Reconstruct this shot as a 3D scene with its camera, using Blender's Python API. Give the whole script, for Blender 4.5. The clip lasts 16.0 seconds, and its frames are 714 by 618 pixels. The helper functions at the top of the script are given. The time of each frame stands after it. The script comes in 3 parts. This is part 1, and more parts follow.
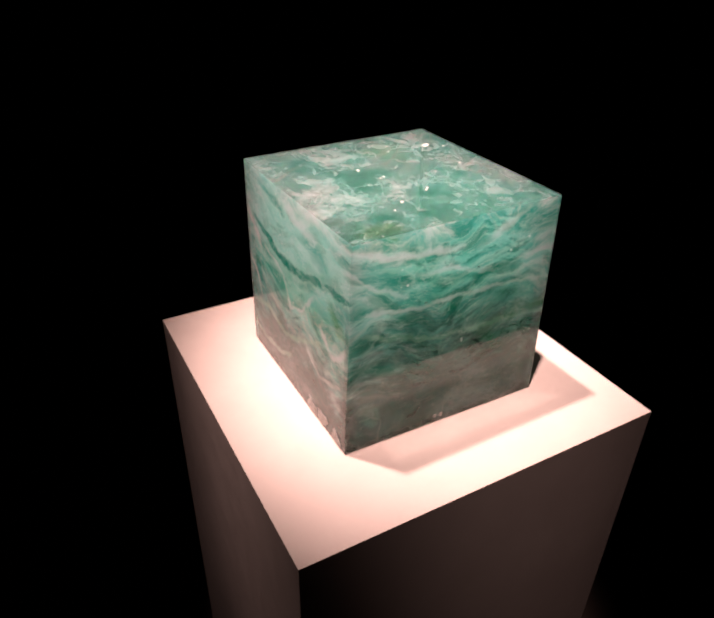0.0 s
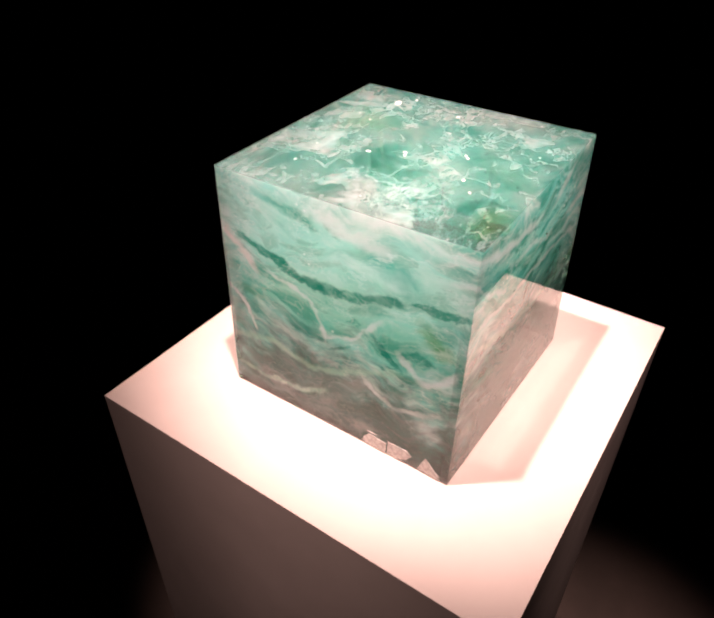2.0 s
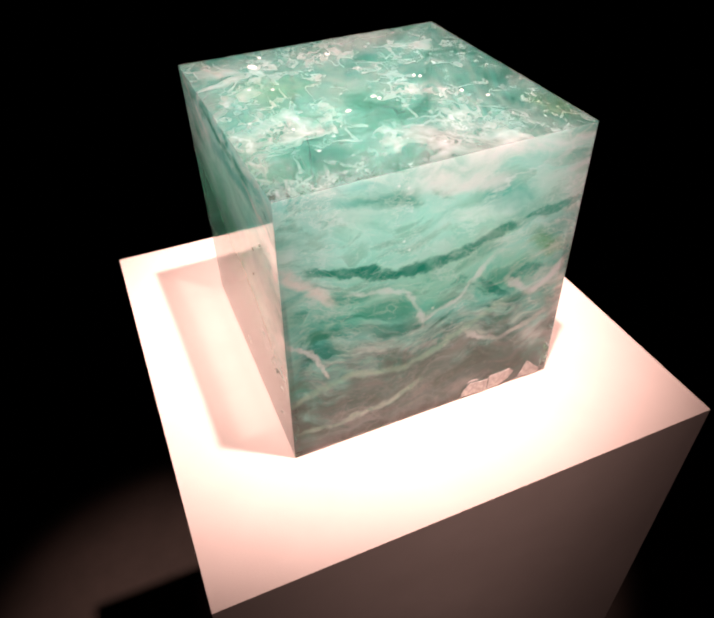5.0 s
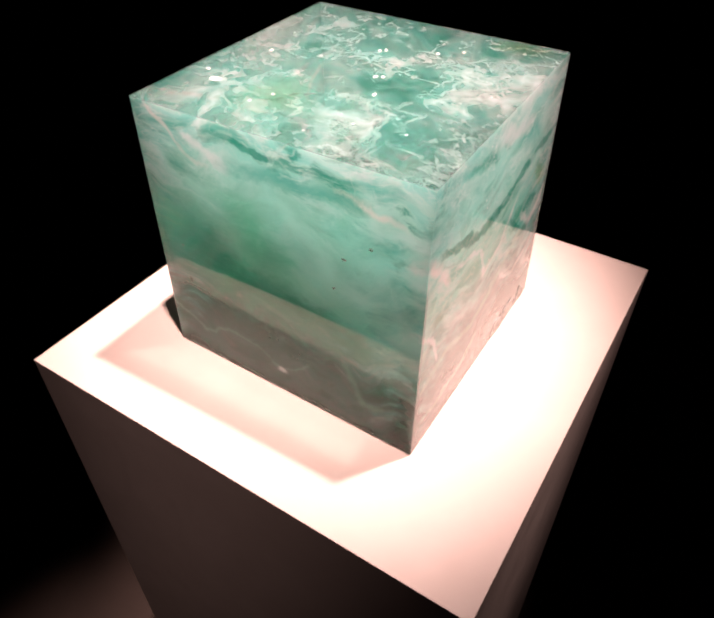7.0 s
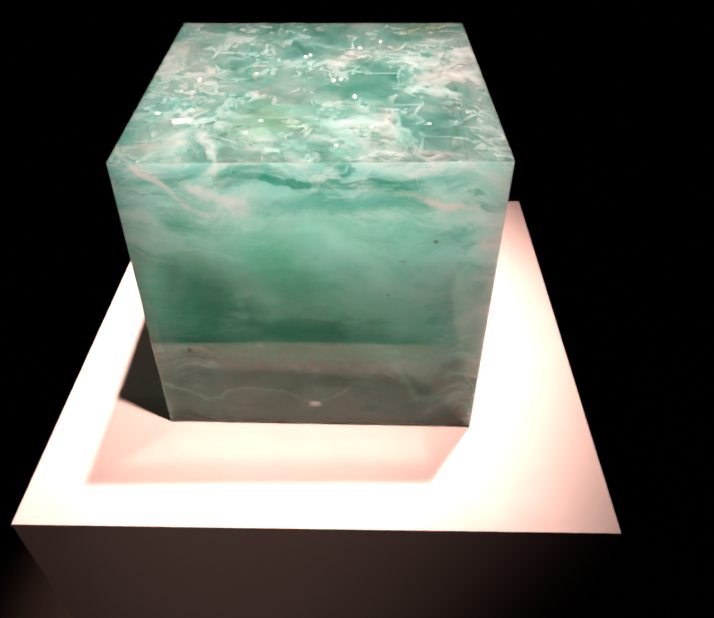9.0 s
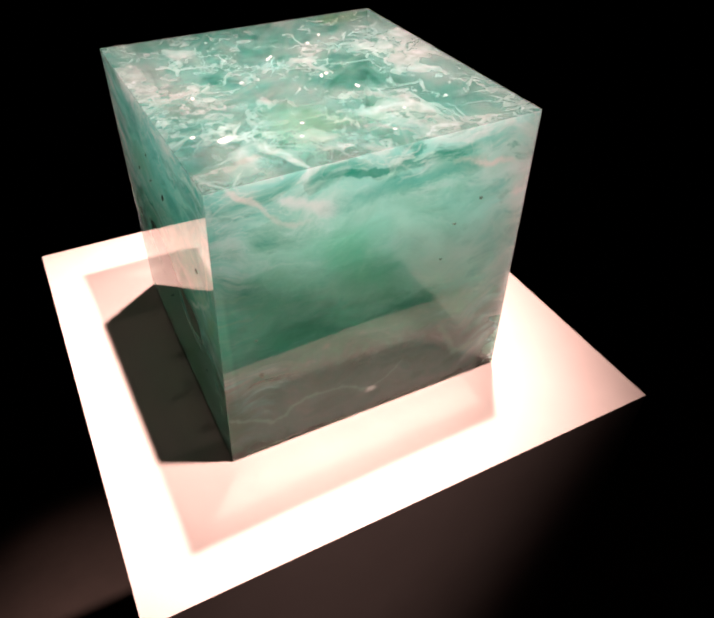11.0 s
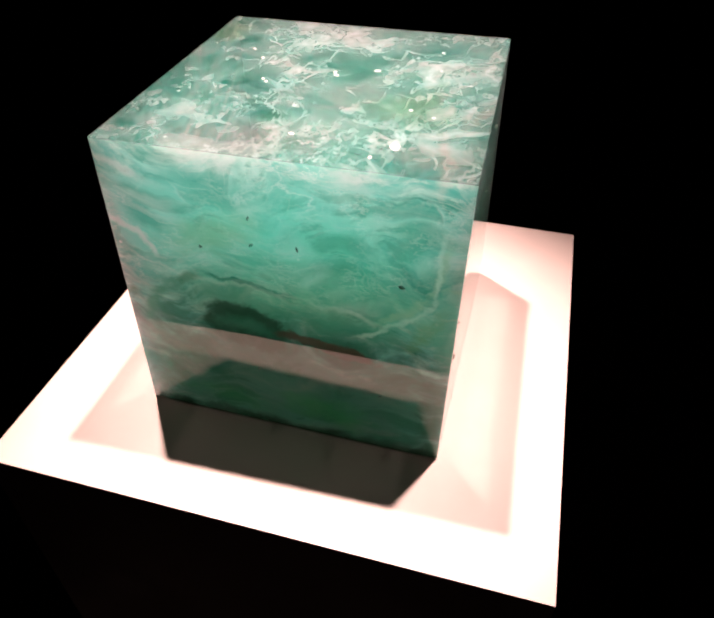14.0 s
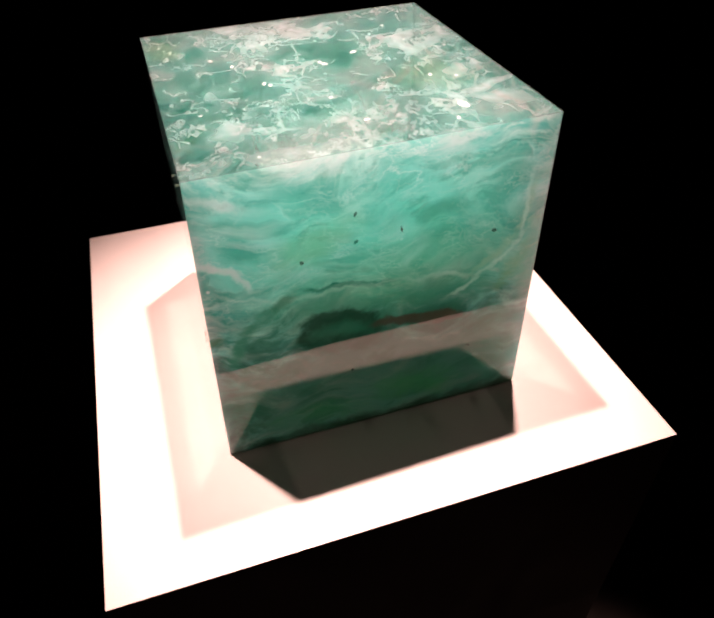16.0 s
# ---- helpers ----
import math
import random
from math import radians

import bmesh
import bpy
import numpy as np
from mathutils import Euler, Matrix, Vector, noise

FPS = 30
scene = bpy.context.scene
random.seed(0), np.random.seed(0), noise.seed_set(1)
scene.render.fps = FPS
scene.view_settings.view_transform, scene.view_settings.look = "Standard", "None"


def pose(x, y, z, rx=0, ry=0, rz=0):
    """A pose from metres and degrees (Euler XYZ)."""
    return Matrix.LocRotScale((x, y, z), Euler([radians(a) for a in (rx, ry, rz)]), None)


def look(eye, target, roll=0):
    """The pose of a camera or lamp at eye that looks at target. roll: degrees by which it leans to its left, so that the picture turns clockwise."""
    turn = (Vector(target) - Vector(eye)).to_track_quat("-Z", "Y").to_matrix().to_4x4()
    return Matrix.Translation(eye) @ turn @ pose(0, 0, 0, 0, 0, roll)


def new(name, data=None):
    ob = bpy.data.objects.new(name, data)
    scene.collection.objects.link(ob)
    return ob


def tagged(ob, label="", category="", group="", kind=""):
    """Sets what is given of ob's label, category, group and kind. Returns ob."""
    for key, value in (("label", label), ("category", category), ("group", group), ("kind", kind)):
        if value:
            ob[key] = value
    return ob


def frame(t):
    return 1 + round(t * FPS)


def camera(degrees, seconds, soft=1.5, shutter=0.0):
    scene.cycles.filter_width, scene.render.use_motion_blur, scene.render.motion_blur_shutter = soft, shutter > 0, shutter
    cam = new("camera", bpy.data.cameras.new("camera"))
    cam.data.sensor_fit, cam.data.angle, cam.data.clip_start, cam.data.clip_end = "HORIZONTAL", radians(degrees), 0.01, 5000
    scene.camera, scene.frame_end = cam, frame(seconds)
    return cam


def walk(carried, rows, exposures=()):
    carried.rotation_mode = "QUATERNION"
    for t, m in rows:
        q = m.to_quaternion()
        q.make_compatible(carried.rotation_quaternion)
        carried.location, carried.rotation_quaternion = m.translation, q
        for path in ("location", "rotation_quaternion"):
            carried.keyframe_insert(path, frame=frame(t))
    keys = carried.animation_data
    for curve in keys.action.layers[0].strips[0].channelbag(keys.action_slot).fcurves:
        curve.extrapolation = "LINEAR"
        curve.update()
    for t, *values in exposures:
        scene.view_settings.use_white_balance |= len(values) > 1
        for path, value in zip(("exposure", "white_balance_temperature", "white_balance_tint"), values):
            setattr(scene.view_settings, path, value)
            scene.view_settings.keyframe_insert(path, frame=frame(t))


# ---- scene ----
cam = camera(57.0, 16.0, soft=2.4)
PATH = [
    (0, (-0.286, -0.456, 1.402), (0.524, 1.024, 0.329), 1.2),
    (0.5, (-0.304, -0.392, 1.405), (0.6, 1.037, 0.336), 2.0),
    (1, (-0.284, -0.308, 1.391), (0.721, 1.004, 0.265), 0.8),
    (1.5, (-0.298, -0.249, 1.383), (0.813, 0.896, 0.176), 1.2),
    (2, (-0.382, -0.216, 1.389), (0.919, 0.689, 0.169), 0.6),
    (2.5, (-0.442, -0.189, 1.401), (1.004, 0.521, 0.215), 1.5),
    (3, (-0.414, -0.12, 1.384), (1.114, 0.357, 0.185), 1.6),
    (3.5, (-0.378, -0.044, 1.378), (1.164, 0.202, 0.129), -0.1),
    (4, (-0.367, -0.003, 1.374), (1.186, 0.025, 0.115), -0.1),
    (4.5, (-0.382, 0.087, 1.366), (1.132, -0.197, 0.09), -0.7),
    (7, (-0.216, 0.331, 1.355), (0.607, -0.915, 0.025), -0.0),
    (7.5, (-0.189, 0.395, 1.358), (0.467, -0.99, 0.073), 0.1),
    (8, (-0.131, 0.384, 1.349), (0.365, -1.071, 0.069), -0.4),
    (8.5, (-0.082, 0.369, 1.347), (0.19, -1.123, 0.042), -1.0),
    (9, (-0.038, 0.379, 1.352), (0.013, -1.118, 0.027), -0.2),
    (11.5, (0.208, 0.335, 1.353), (-0.689, -0.888, 0.049), 1.1),
    (12, (0.283, 0.308, 1.355), (-0.804, -0.77, 0.069), 0.4),
    (12.5, (0.355, 0.286, 1.353), (-0.856, -0.645, 0.063), -0.0),
    (13, (0.368, 0.231, 1.355), (-0.967, -0.524, 0.072), -0.0),
    (13.5, (0.35, 0.165, 1.354), (-1.047, -0.403, 0.041), -0.9),
    (14, (0.356, 0.122, 1.35), (-1.089, -0.299, 0.034), 0.0),
    (14.5, (0.394, 0.058, 1.351), (-1.104, -0.165, 0.045), -1.8),
    (15, (0.434, -0.01, 1.354), (-1.093, 0.031, 0.063), -0.9),
    (15.5, (0.417, -0.046, 1.348), (-1.1, 0.199, 0.068), -0.4),
    (16, (0.367, -0.095, 1.346), (-1.07, 0.34, 0.025), -1.0),
]
walk(cam, [(t, look(eye, target, roll)) for t, eye, target, roll in PATH],
     [(0, -0.42), (0.5, -0.28), (1.0, 0.02), (2.0, 0.0), (16, 0.0)])


# ---- light: two warm spotlights high on the west side of a dark gallery ----
PLINTH_H = 1.0
world = bpy.data.worlds.new("world")
scene.world = world
world.use_nodes = True
world.node_tree.nodes["Background"].inputs["Color"].default_value = (1.0, 0.86, 0.78, 1)
world.node_tree.nodes["Background"].inputs["Strength"].default_value = 0.002


def spotlight(x, y, z, aim, watts, cone, colour, radius=0.032, blend=0.7):
    data = bpy.data.lights.new("spotlight", "SPOT")
    data.energy, data.color, data.shadow_soft_size = watts, colour, radius
    data.spot_size, data.spot_blend = radians(cone), blend
    ob = new("spotlight", data)
    ob.matrix_world = look((x, y, z), aim)
    return ob


WARM = (1.0, 0.70, 0.66)
spotlight(-0.39, 0.30, 3.05, (0.05, -0.05, PLINTH_H), 485, 17.0, WARM, blend=1.0)
spotlight(-0.37, -0.365, 3.05, (0.05, 0.05, PLINTH_H), 485, 17.0, WARM, blend=1.0)


# ---- materials ----
class Nodes:
    """A small builder for node materials."""

    def __init__(self, name):
        self.mat = bpy.data.materials.new(name)
        self.mat.use_nodes = True
        self.tree = self.mat.node_tree
        self.bsdf = self.tree.nodes["Principled BSDF"]
        self.out = self.tree.nodes["Material Output"]

    def put(self, socket, value):
        if isinstance(value, bpy.types.NodeSocket):
            self.tree.links.new(value, socket)
        elif value is not None:
            if isinstance(value, (tuple, list)) and len(value) == 3 and socket.type == "RGBA":
                value = (*value, 1)
            socket.default_value = value

    def add(self, kind, **inputs):
        node = self.tree.nodes.new(kind)
        for key, value in inputs.items():
            self.put(node.inputs[key.replace("_", " ")], value)
        return node

    def math(self, op, a, b=None, clamp=False):
        node = self.tree.nodes.new("ShaderNodeMath")
        node.operation, node.use_clamp = op, clamp
        self.put(node.inputs[0], a)
        self.put(node.inputs[1], b)
        return node.outputs[0]

    def vec(self, op, a, b=None, out=0):
        node = self.tree.nodes.new("ShaderNodeVectorMath")
        node.operation = op
        self.put(node.inputs[0], a)
        if op == "SCALE":
            self.put(node.inputs["Scale"], b)
        else:
            self.put(node.inputs[1], b)
        return node.outputs[out]

    def noise(self, p, scale, detail=4.0, rough=0.5, dist=0.0, colour=False):
        node = self.add("ShaderNodeTexNoise", Vector=p, Scale=scale, Detail=detail, Roughness=rough, Distortion=dist)
        return node.outputs["Color" if colour else "Fac"]

    def span(self, v, a, b, lo=0.0, hi=1.0, smooth=True):
        node = self.tree.nodes.new("ShaderNodeMapRange")
        node.interpolation_type = "SMOOTHSTEP" if smooth else "LINEAR"
        for i, x in enumerate((v, a, b, lo, hi)):
            self.put(node.inputs[i], x)
        return node.outputs[0]

    def mix(self, f, a, b):
        node = self.tree.nodes.new("ShaderNodeMix")
        node.data_type = "RGBA"
        self.put(node.inputs[0], f)
        self.put(node.inputs[6], a)
        self.put(node.inputs[7], b)
        return node.outputs[2]

    def place(self, p, loc=(0, 0, 0), rot=(0, 0, 0), scale=(1, 1, 1), kind="POINT"):
        node = self.tree.nodes.new("ShaderNodeMapping")
        node.vector_type = kind
        self.put(node.inputs[0], p)
        node.inputs[1].default_value = loc
        node.inputs[2].default_value = [radians(a) for a in rot]
        node.inputs[3].default_value = scale
        return node.outputs[0]

    def spot(self):
        return self.tree.nodes.new("ShaderNodeTexCoord").outputs["Object"]

    def bump(self, height, strength, distance):
        return self.add("ShaderNodeBump", Height=height, Strength=strength, Distance=distance).outputs[0]


# colours of the crystal, and of the shade painted at its foot
DEEP, TEAL, AQUA = (0.010, 0.28, 0.195), (0.080, 0.45, 0.375), (0.265, 0.74, 0.65)
JADE, LEAF, FOOT_SHADE = (0.045, 0.29, 0.18), (0.015, 0.19, 0.055), (0.011, 0.030, 0.018)
PALE, MILK, ROSE = (0.48, 0.80, 0.71), (0.74, 0.86, 0.84), (0.82, 0.77, 0.72)
SAGE, OLIVE, UMBER = (0.30, 0.62, 0.46), (0.16, 0.38, 0.13), (0.09, 0.07, 0.045)
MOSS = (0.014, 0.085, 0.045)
EMERALD = (0.11, 0.54, 0.36)
MARKS = []


def mark(face, u, v, half_u, half_v, turn, colour, weight, crisp=0):
    """A coloured growth zone of the crystal or a zone of painted shade, an ellipsoid that cuts the face: u to the right
    along it, v up.
    """
    if face == "T":
        at, rot, size = (u, v, 0.197), (0, 0, turn), (half_u, half_v, 0.012)
    else:
        at = {"W": (-0.100, -u, v), "N": (-u, 0.100, v), "E": (0.097, u, v), "S": (u, -0.100, v)}[face]
        rot, size = (0, turn, {"W": -90, "N": 180, "E": 90, "S": 0}[face]), (half_u, 0.012, half_v)
    MARKS.append((at, rot, size, colour, weight, crisp))


def stroke(face, colour, weight, half, *points, crisp=False):
    """A vein or lens along a line on a face, in millimetres."""
    line = [Vector(q) for q in points]
    if len(line) > 2:
        full = [line[0], *line, line[-1]]
        bent = [b + (c - b) * 0.5 + (b - a + b - c + c - d + c - b) * 0.0625 for a, b, c, d in zip(full, full[1:], full[2:], full[3:])]
        line = [q for pair in zip(line, bent) for q in pair] + [line[-1]]
    for (u0, v0), (u1, v1) in zip(line, line[1:]):
        du, dv = u1 - u0, v1 - v0
        long = math.hypot(du, dv) / 2 + half * 0.9
        turn = math.degrees(math.atan2(dv, du))
        mark(face, (u0 + u1) / 2000, (v0 + v1) / 2000, long / 1000, half / 1000, turn if face == "T" else -turn, colour, weight, 2 if crisp else 1)


# broad zones first: shade painted in dark towards the foot, palest high up
mark("W", 0.0, 0.010, 0.15, 0.065, 4, FOOT_SHADE, 0.85)
mark("N", 0.0, 0.010, 0.15, 0.075, 4, FOOT_SHADE, 0.85)
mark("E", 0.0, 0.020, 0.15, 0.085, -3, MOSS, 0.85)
mark("S", 0.0, 0.015, 0.15, 0.085, -4, FOOT_SHADE, 0.85)
mark("N", -0.02, 0.098, 0.10, 0.030, 8, EMERALD, 0.75)
mark("E", 0.03, 0.112, 0.08, 0.026, -6, EMERALD, 0.5)
mark("W", 0.0, 0.112, 0.11, 0.020, 3, EMERALD, 0.35)
mark("W", 0.0, 0.160, 0.12, 0.040, 0, PALE, 0.55)
mark("E", 0.0, 0.155, 0.12, 0.040, 0, AQUA, 0.55)
# the underside gets the same painted shade, seen from within
MARKS.append(((0, 0, 0), (0, 0, 0), (0.2, 0.2, 0.006), FOOT_SHADE, 1.0, False))
mark("N", 0.02, 0.135, 0.10, 0.040, 15, PALE, 0.75)
# veins, lenses and clouds, stroke by stroke
stroke("W", TEAL, 0.70, 3.8, (-87, 193), (-55, 185))
stroke("W", DEEP, 0.70, 2.9, (-50, 187), (-21, 178))
stroke("W", TEAL, 0.80, 7.8, (33, 166), (52, 156))
stroke("W", MILK, 0.50, 4.9, (-6, 184), (14, 179), (41, 172))
stroke("W", MILK, 0.50, 5.7, (18, 198), (56, 193))
stroke("W", DEEP, 0.85, 4.2, (-80, 148), (-51, 141), (-25, 132), (5, 131), (51, 141), crisp=True)
stroke("W", DEEP, 0.90, 2.8, (60, 143), (96, 146), crisp=True)
stroke("W", DEEP, 0.90, 2.8, (34, 105), (51, 90), crisp=True)
stroke("W", DEEP, 0.80, 3.2, (57, 103), (76, 104), crisp=True)
stroke("W", OLIVE, 0.60, 6.4, (71, 125), (85, 115))
stroke("W", ROSE, 0.70, 2.9, (-92, 148), (-78, 135), (-64, 123))
stroke("W", MILK, 0.80, 1.3, (-96, 102), (-78, 82), (-72, 66))
stroke("W", MILK, 0.75, 1.8, (-55, 126), (-28, 119), (-14, 110), (-9, 90))
stroke("W", MILK, 0.65, 1.8, (-9, 90), (16, 99), (40, 121))
stroke("W", SAGE, 0.50, 2.7, (-93, 52), (-56, 61), (-21, 54), (12, 63), (51, 83))
stroke("W", MILK, 0.70, 2.8, (55, 101), (76, 83), (95, 103))
stroke("W", JADE, 0.80, 4.5, (-82, 100), (-57, 98))
stroke("W", SAGE, 0.50, 2.2, (-90, 22), (-46, 22), (-9, 35))
stroke("W", MILK, 0.40, 1.8, (26, 65), (50, 50), (87, 60))
stroke("N", ROSE, 0.50, 1.4, (-77, 195), (-64, 185), (-55, 171), (-39, 166))
stroke("N", MILK, 0.85, 3.0, (-53, 184), (-37, 174), (-27, 170))
stroke("N", ROSE, 0.80, 2.4, (58, 177), (86, 169))
stroke("N", DEEP, 0.85, 2.5, (-34, 189), (11, 184), crisp=True)
stroke("N", TEAL, 0.80, 4.6, (-14, 171), (43, 174))
stroke("N", TEAL, 0.70, 5.4, (70, 189), (85, 186))
stroke("N", PALE, 0.90, 5.9, (14, 151), (41, 127), (69, 113))
stroke("N", SAGE, 0.70, 1.0, (-95, 134), (-71, 132))
stroke("N", SAGE, 0.70, 1.0, (-94, 117), (-73, 116))
stroke("N", SAGE, 0.25, 1.2, (-96, 39), (-68, 22), (-54, 32), (-24, 36), (2, 23), (22, 37))
stroke("N", SAGE, 0.25, 2.4, (53, 57), (66, 29), (80, 29))
stroke("N", MILK, 0.90, 2.1, (0, 22), (4, 22))
stroke("N", JADE, 0.50, 15.5, (-63, 124), (-32, 88))
stroke("N", JADE, 0.70, 10.2, (-24, 92), (51, 80))
stroke("N", EMERALD, 0.60, 13.7, (-21, 140), (4, 114))
stroke("E", MILK, 0.70, 2.0, (-101, 152), (-79, 141), (-70, 129))
stroke("E", MILK, 0.50, 2.7, (-93, 188), (-68, 177))
stroke("E", TEAL, 0.70, 6.2, (-56, 185), (-21, 177))
stroke("E", TEAL, 0.70, 6.0, (-82, 159), (-68, 150))
stroke("E", SAGE, 0.75, 2.1, (62, 105), (79, 118), (90, 137), (94, 158))
stroke("E", PALE, 0.65, 1.4, (46, 91), (71, 106), (89, 126), (91, 163))
stroke("E", OLIVE, 0.40, 4.0, (79, 91), (91, 115))
stroke("E", SAGE, 0.60, 9.9, (-50, 144), (-19, 155))
stroke("E", DEEP, 0.90, 2.2, (-38, 117), (10, 110), crisp=True)
stroke("E", MILK, 0.30, 1.4, (-92, 130), (-52, 114), (19, 110), (60, 103))
stroke("E", JADE, 0.80, 3.0, (-86, 79), (-73, 102), (-50, 115))
stroke("E", MOSS, 0.90, 15.8, (-34, 87), (-9, 79), crisp=True)
stroke("E", JADE, 0.60, 5.1, (-29, 84), (-9, 82))
stroke("E", UMBER, 0.85, 3.6, (5, 82), (55, 75), crisp=True)
stroke("E", LEAF, 0.70, 10.4, (10, 26), (42, 21))
stroke("E", LEAF, 0.50, 7.8, (-58, 18), (-15, 15))
stroke("S", MILK, 0.60, 3.2, (-96, 189), (-47, 177), (-1, 175))
stroke("S", MILK, 0.60, 3.8, (30, 176), (56, 189))
stroke("S", MILK, 0.70, 2.7, (63, 148), (95, 154))
stroke("S", DEEP, 0.80, 12.3, (72, 180), (89, 181))
stroke("S", MILK, 0.60, 2.2, (-85, 135), (-44, 129), (0, 129), (93, 123))
stroke("S", SAGE, 0.60, 2.3, (-90, 115), (-42, 102), (4, 94), (97, 89))
stroke("S", DEEP, 0.85, 4.3, (21, 144), (60, 141), crisp=True)
stroke("S", LEAF, 0.60, 6.5, (48, 91), (98, 98))
stroke("S", DEEP, 0.80, 4.8, (-94, 83), (-45, 72))
stroke("S", DEEP, 0.70, 4.9, (-66, 157), (-29, 154))
stroke("S", TEAL, 0.80, 8.1, (-86, 172), (-53, 148))
stroke("S", MILK, 0.50, 1.7, (-99, 175), (-78, 154), (-45, 143))
stroke("S", MILK, 0.50, 1.9, (-33, 159), (1, 158), (35, 142))
stroke("T", MILK, 0.50, 16.6, (92, -43), (61, 12))
stroke("T", MILK, 0.50, 8.1, (-67, -25), (-94, 3))
stroke("T", OLIVE, 0.45, 9.6, (24, 54), (-6, 67))
stroke("T", DEEP, 0.70, 6.3, (-5, 13), (-31, 13))
stroke("T", MILK, 0.60, 2.0, (-23, 37), (-44, 49), (-45, 70), (-32, 81))
stroke("T", ROSE, 0.50, 2.7, (89, 86), (53, 80))
stroke("T", MILK, 0.55, 2.5, (36, -23), (31, 19), (13, 33))
stroke("T", TEAL, 0.70, 6.0, (-51, 65), (-80, 70))
stroke("T", DEEP, 0.60, 2.8, (30, 90), (-2, 96))
stroke("T", MILK, 0.50, 1.4, (10, 70), (-14, 75), (-23, 89))
stroke("T", DEEP, 0.50, 4.8, (59, -47), (18, -54))
mark("T", 0.071, 0.075, 0.019, 0.0100, -90, ROSE, 0.27)
mark("T", 0.023, 0.056, 0.025, 0.0181, -88, OLIVE, .45)
mark("T", -0.005, 0.026, 0.025, 0.0070, -30, PALE, .7)
mark("T", -0.079, -0.016, 0.030, 0.0140, -95, MILK, 0.12)
mark("T", -0.067, -0.089, 0.009, 0.0166, -84, OLIVE, .85)
mark("T", -0.036, -0.002, 0.028, 0.0150, -88, DEEP, .6)
mark("T", 0.006, -0.059, 0.017, 0.0100, -90, DEEP, .5)
mark("T", -0.048, 0.091, 0.008, 0.0223, -83, MILK, 0.24)
mark("T", -0.064, 0.061, 0.017, 0.0190, -90, TEAL, .7)
mark("T", -0.042, 0.059, 0.023, 0.0040, -90, MILK, 0.24)
mark("T", -0.038, 0.055, 0.007, 0.0280, 160, MILK, 0.15)
mark("T", 0.077, -0.006, 0.017, 0.0293, -177, MILK, 0.20)
mark("T", 0.030, -0.083, 0.016, 0.0132, 94, DEEP, .5)


